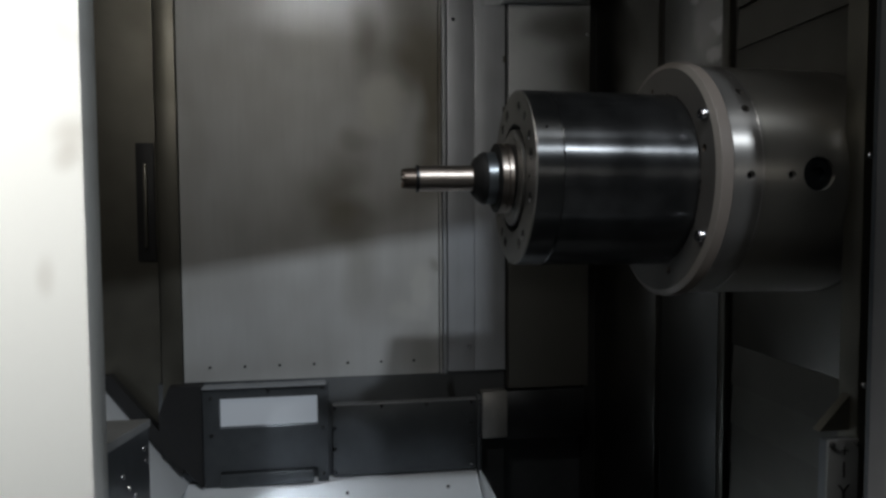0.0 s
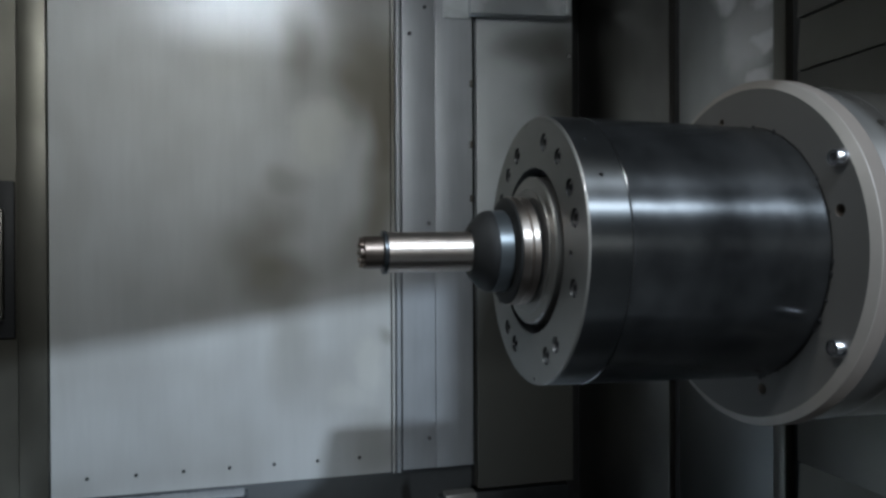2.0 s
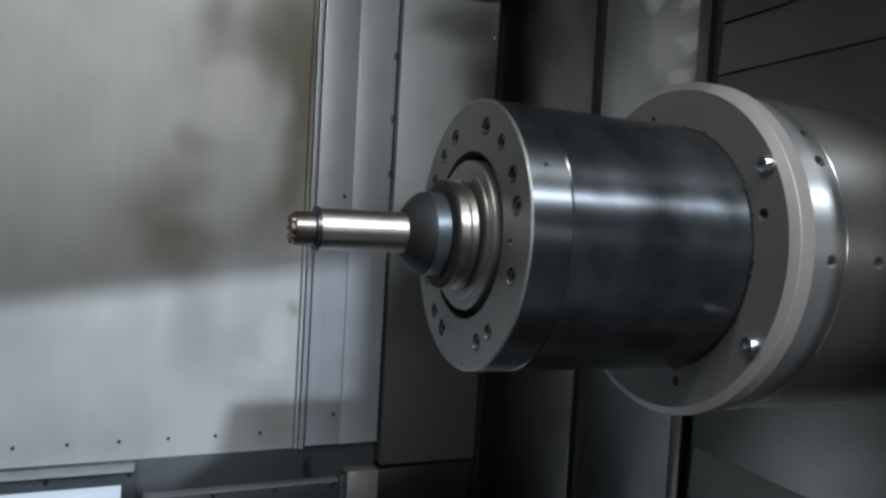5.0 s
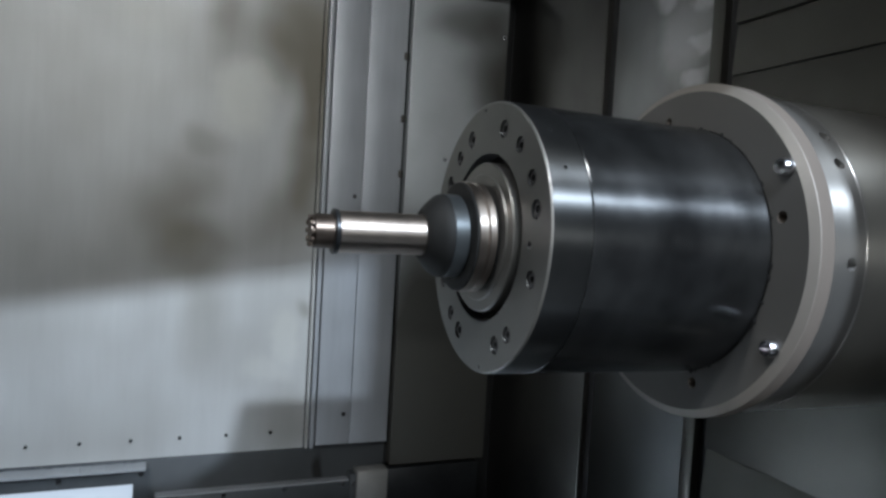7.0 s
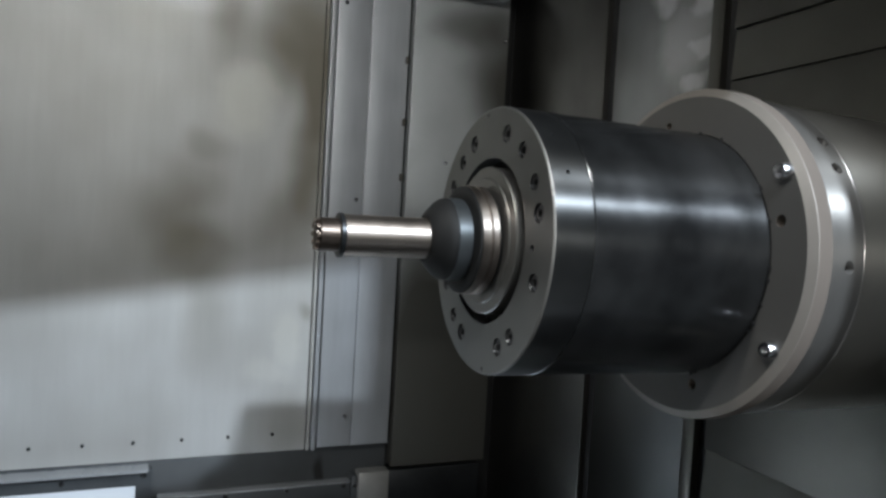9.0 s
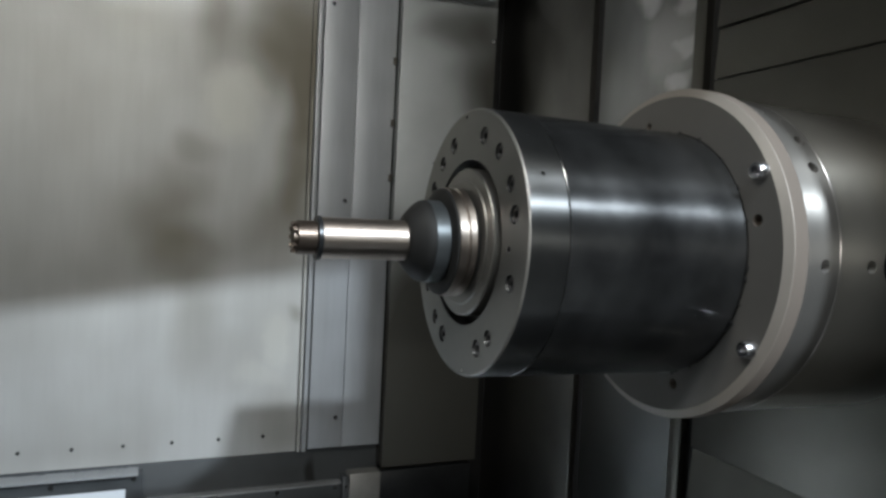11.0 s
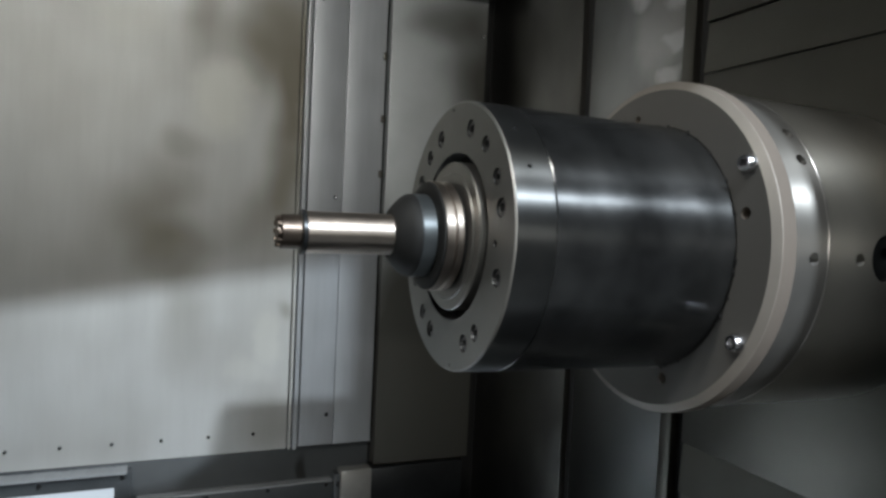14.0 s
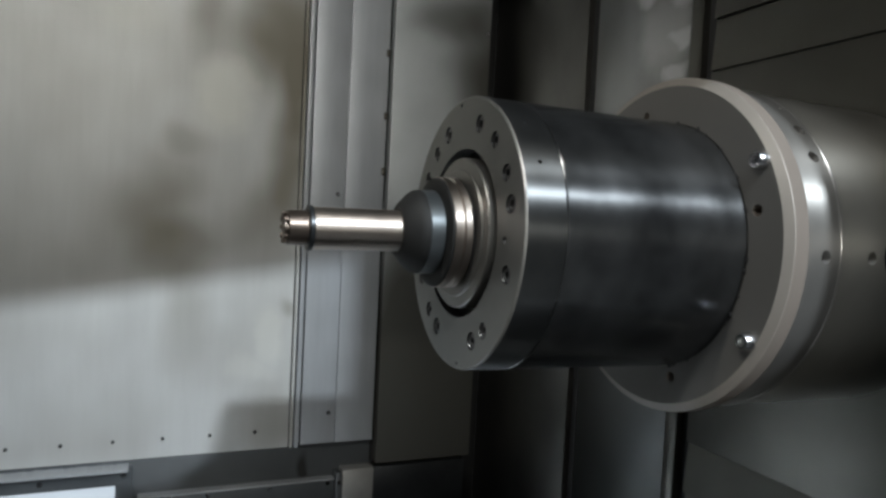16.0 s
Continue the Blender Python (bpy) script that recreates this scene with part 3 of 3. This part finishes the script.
for a, r in SCREWS:
    p = on_face(FACE - 0.002, 0.1158, a)
    cyl_between(holes, p, p + Vector((0.013, 0, 0)), r + 0.0008, 24)
for rad, a, r in ((0.104, -1.4, 0.0035), (0.136, -84, 0.002), (0.136, 96, 0.002)):
    p = on_face(FACE - 0.002, rad, a)
    cyl_between(holes, p, p + Vector((0.012, 0, 0)), r, 16)
for x, a in ((0.405, 48.5), (0.407, 29.5)):
    p, q = on_face(x, R + 0.002, a), on_face(x, R - 0.008, a)
    cyl_between(holes, p, q, 0.0022, 12)
cut(ring, holes)
for poly in ring.data.polygons:
    if abs(poly.normal.x) > 0.98 and poly.center.x < FACE + 0.0005:
        poly.material_index = 1
    elif poly.normal.x < -0.2 and poly.center.x < FACE + 0.003 and math.hypot(poly.center.y - AXIS[0], poly.center.z - AXIS[1]) > 0.138:
        poly.material_index = 2
socket_me = {r: screw_mesh("socket_screw", r, 0.007, dark_screw, True, 0.2) for r in (0.0075, 0.0080, 0.0085)}
for a, r in SCREWS:
    shared("socket_screw", socket_me[r], head, Matrix.Translation(on_face(FACE + 0.0085, 0.1158, a)) @ TO_LEFT)

part("groove", lathed([(0.405, 0.0), (0.405, 0.0884)]), black_gap, head, "dark labyrinth groove")
part("spindle_nose", lathed([(0.404, 0.0785), (0.3850, 0.0785), (0.3835, 0.077), (0.3830, 0.067), (0.3815, 0.0655), (0.3815, 0.045)]), nose_steel, head, "ground steel spindle nose")

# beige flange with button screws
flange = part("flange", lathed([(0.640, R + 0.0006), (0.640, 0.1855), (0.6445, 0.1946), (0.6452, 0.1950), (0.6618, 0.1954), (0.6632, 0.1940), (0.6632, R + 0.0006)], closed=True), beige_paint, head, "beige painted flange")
# Flange face darker than the beige paint: shade put into its grey.
flange_face = mat("shaded_flange_face_grey", (0.100, 0.097, 0.092), 0.0, 0.5, 0.08, (8, 8, 8), 60, 0.02, 0.15, (0.14, 0.13, 0.12))
flange.data.materials.append(flange_face)
fh = bmesh.new()
for rad, a, r in ((0.1567, 15.4, 0.0062), (0.156, -72.7, 0.0062), (0.1575, 101, 0.0045)):
    p = on_face(0.636, rad, a)
    cyl_between(fh, p, p + Vector((0.02, 0, 0)), r, 20)
cut(flange, fh)
# Chamfer colour lighter than the rim, to carry the light it catches.
flange.data.materials.append(mat("lit_chamfer_beige", (0.28, 0.255, 0.23), 0.2, 0.45, 0.08, (12, 12, 12), 70, 0.02))
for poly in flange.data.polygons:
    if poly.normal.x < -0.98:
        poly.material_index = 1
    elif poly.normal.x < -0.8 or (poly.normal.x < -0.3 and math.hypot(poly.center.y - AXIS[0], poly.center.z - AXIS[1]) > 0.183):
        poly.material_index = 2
button = screw_mesh("flange_bolt", 0.0100, 0.0095, screw_steel, True, 0.85)
for a in (31.0, -30.1):
    shared("flange_bolt", button, head, Matrix.Translation(on_face(0.6399, 0.1768, a)) @ TO_LEFT)
rng = random.Random(7)
for k in range(24):
    bm = bmesh.new()
    bmesh.ops.create_icosphere(bm, subdivisions=1, radius=rng.uniform(0.0010, 0.0030))
    ob = part("sealant_bead", bm, black_gap, head)
    ob.matrix_local = Matrix.Translation(on_face(0.6395, R + 0.0004, rng.uniform(-80, 88))) @ Matrix.Rotation(rng.uniform(0, 6), 4, "X") @ Matrix.Diagonal((0.6, rng.uniform(0.6, 2.4), 1, 1))

body = part("headstock_body", lathed([(0.7146, 0.0), (0.7146, 0.1895), (0.955, 0.1895), (0.955, 0.0)]), body_steel, head)
band = part("headstock_band", lathed([(0.6656, 0.0), (0.6656, 0.1882), (0.6668, 0.1900), (0.7108, 0.1900), (0.7118, 0.1908), (0.7133, 0.1908), (0.7145, 0.1896), (0.7145, 0.0)]), band_steel, head, "polished steel band behind the flange")
BODY_HOLES = ((0.692, 0.0, 0.0065), (0.697, 31.5, 0.0065), (0.700, 42.6, 0.0065), (0.7575, 0.4, 0.0065), (0.800, 1.2, 0.025), (0.703, 54.5, 0.002), (0.690, 59, 0.0015))
for ob, holes_of in ((body, [h for h in BODY_HOLES if h[0] > 0.72]), (band, [h for h in BODY_HOLES if h[0] < 0.72])):
    bh = bmesh.new()
    for x, a, r in holes_of:
        cyl_between(bh, on_face(x, 0.195, a), on_face(x, 0.176 if r > 0.01 else 0.172, a), r, 32)
    cut(ob, bh)
grub = screw_mesh("set_screw", 0.0063, 0.006, dark_screw, True, 0.2)
for x, a, r in BODY_HOLES[:4]:
    shared("set_screw", grub, head, on_round(x, 0.1755, a))
plug_me = screw_mesh("plug", 0.0245, 0.008, black_oxide, True, 0.3)
shared("plug", plug_me, head, on_round(0.800, 0.1775, 1.2))

# ---------------------------------------------------------------- tool holder with test bar
tool = holder("tool_holder", "black tool holder with a ground steel bar in the spindle", "tool holder")
part("spline_end", lathed([(0.2045, 0.0), (0.2045, 0.0105), (0.2065, 0.0105), (0.2065, 0.0150), (0.2080, 0.0168), (0.2280, 0.0168), (0.2280, 0.0)], 48), dark_spline, tool, "brown worn splined end")
for k in range(10):
    a = 36 * k
    bm = boxed(-0.0022, 0.0022, -0.0022, 0.0022, -0.0035, 0.0035, 0.0006)
    ob = part("spline_tooth", bm, dark_spline, tool)
    ob.matrix_local = Matrix.Translation(on_face(0.2068, 0.0135, a)) @ Matrix.Rotation(math.radians(-a), 4, "X") @ Matrix.Rotation(math.radians(90), 4, "Y")
part("collar", lathed([(0.2262, 0.0), (0.2262, 0.0205), (0.2270, 0.0222), (0.2305, 0.0222), (0.2312, 0.0210), (0.2312, 0.0)], 64), black_oxide, tool, "black retaining collar")
part("bar", lathed([(0.2313, 0.0), (0.2313, 0.0202), (0.2318, 0.0207), (0.3220, 0.0207), (0.3220, 0.0)], 96), bright_steel, tool, "bright ground steel bar")
part("collet_nut", lathed([(0.3180, 0.0208), (0.3176, 0.0240), (0.3185, 0.0262), (0.3215, 0.0305), (0.3300, 0.0392), (0.3345, 0.0420), (0.3385, 0.0428), (0.3395, 0.0428), (0.3395, 0.0)], 96), nut_rubber, tool, "black oxide collet nut")
part("nut_band", lathed([(0.3396, 0.0), (0.3396, 0.0424), (0.3402, 0.0430), (0.3544, 0.0430), (0.3550, 0.0424), (0.3550, 0.0)], 96), nut_steel, tool, "blue-grey steel band of the nut")
part("nut_collar", lathed([(0.3551, 0.0), (0.3551, 0.0480), (0.3558, 0.0540), (0.3568, 0.0560), (0.3584, 0.0566), (0.3584, 0.0)], 96), nut_rubber, tool, "black collar behind the nut")
part("holder_flange", lathed([(0.3585, 0.0), (0.3585, 0.0555), (0.3592, 0.0572), (0.3662, 0.0572), (0.3676, 0.0545), (0.3692, 0.0545), (0.3706, 0.0572), (0.3768, 0.0572), (0.3778, 0.0560), (0.3778, 0.049), (0.3815, 0.049), (0.3815, 0.0)], 96), worn_steel, tool, "ground grooved holder flange")
part("drive_gap", lathed([(0.3779, 0.0491), (0.3779, 0.0540), (0.3806, 0.0540), (0.3806, 0.0491)], 96, True), black_gap, tool, "dark gap behind the holder flange")
SEAT = Matrix.Translation((0.4372, AXIS[0] - 0.0108, AXIS[1] - 0.0158)) @ Matrix.Rotation(radians(-0.49), 4, "Z") @ Matrix.Rotation(radians(0.81), 4, "Y") @ Matrix.Translation((-0.45, -AXIS[0], -AXIS[1]))
head.matrix_world = SEAT @ Matrix.Translation((-0.005, 0, 0))
tool.matrix_world = SEAT @ Matrix.Translation((0.385, *AXIS)) @ Matrix.Rotation(radians(-1.2), 4, "Y") @ Matrix.Translation((-0.390, -AXIS[0], -AXIS[1]))

# ---------------------------------------------------------------- added lamp shade inside the machine, unseen
# Made-up shade and hanger; they cut the patch's lower edge.
lamp = holder("patch_light_shade", "unseen lamp shade added under the machine roof to trim the panel patch", "lamp")
part("shade", prism(((1.86, 2.500), (2.03, 2.500), (2.03, 2.504), (1.864, 2.504), (1.864, 2.92), (1.86, 2.92)), -0.25, 0.25, "x"), dark_sheet, lamp)
part("hanger", boxed(0.03, 0.07, 1.862, 1.88, 2.90, 2.95), dark_sheet, lamp)

# ---------------------------------------------------------------- front of the machine and the hall
front = holder("wall_south", "off-white painted front of the machine with its door opening", "wall", kind="structure")
part("jamb", boxed(0.690, 1.60, 0.835, 0.865, 0.0, 2.99, 0.003), jamb_paint, front)
# Unseen plate added to keep the high bay light off the column.
part("corner_plate", boxed(0.631, 0.6898, 0.838, 0.862, 2.12, 2.45, 0.002), jamb_paint, front)
# Unseen sill, set high and dark to keep floor reflections off the housing.
part("sill", boxed(-0.60, 0.690, 0.835, 0.865, 0.0, 1.31, 0.003), sill_paint, front)
# Header out of view; its slope is made up to cast the slanted shadow.
part("header", prism(((-0.60, 2.1975), (0.690, 2.383), (0.690, 2.99), (-0.60, 2.99)), 0.825, 0.865), white_paint, front)
part("left_front", boxed(-2.0, -0.60, 0.825, 0.865, 0.0, 2.99, 0.003), white_paint, front)
door = holder("door_1", "off-white sliding machine door pushed half open, smudged", "door", kind="structure")
part("door_leaf", boxed(-1.00, -0.127, 0.780, 0.819, 1.10, 2.75, 0.004), white_paint, door)
# Lining sheets are unseen, added to hold down bounced light.
lining = holder("added_front_lining", "unseen dark grey lining added inside the machine front", "lining", kind="structure")
part("jamb_lining", boxed(0.692, 0.90, 0.8655, 0.872, 0.2, 2.95), dark_sheet, lining)
part("sill_lining", boxed(-1.30, 0.692, 0.8655, 0.872, 0.2, 1.31), dark_sheet, lining)
part("header_lining", prism(((-1.30, 2.11), (0.692, 2.392), (0.692, 2.95), (-1.30, 2.95)), 0.8655, 0.872), dark_sheet, lining)
part("left_lining", boxed(-1.30, -0.61, 0.8655, 0.872, 1.31, 2.10), dark_sheet, lining)
thing("hall_floor", boxed(-5, 6, -6, 0.82, -0.06, 0.0), hall_concrete, "grey concrete floor of the workshop", "floor", "structure")
thing("hall_ceiling", boxed(-5, 6, -6, 0.82, 4.6, 4.66), hall_paint, "dark grey workshop ceiling", "ceiling", "structure")
thing("hall_wall_south", boxed(-5, 6, -6.06, -6.0, 0, 4.6), hall_paint, "dark grey workshop wall", "wall", "structure")
thing("hall_wall_west", boxed(-5.06, -5.0, -6, 0.82, 0, 4.6), hall_paint, "dark grey workshop side wall", "wall", "structure")
thing("hall_wall_east", boxed(6.0, 6.06, -6, 0.82, 0, 4.6), hall_paint, "dark grey workshop side wall", "wall", "structure")
thing("hall_wall_north", boxed(-5, 6, 0.826, 0.88, 2.99, 4.6), hall_paint, "dark grey workshop wall above the machine", "wall", "structure")
thing("hall_wall_north_side", boxed(1.60, 6, 0.826, 0.88, 0, 2.99), hall_paint, "dark grey workshop wall beside the machine", "wall", "structure")
thing("hall_wall_north_left", boxed(-5, -2.0, 0.826, 0.88, 0, 2.99), hall_paint, "dark grey workshop wall beside the machine", "wall", "structure")
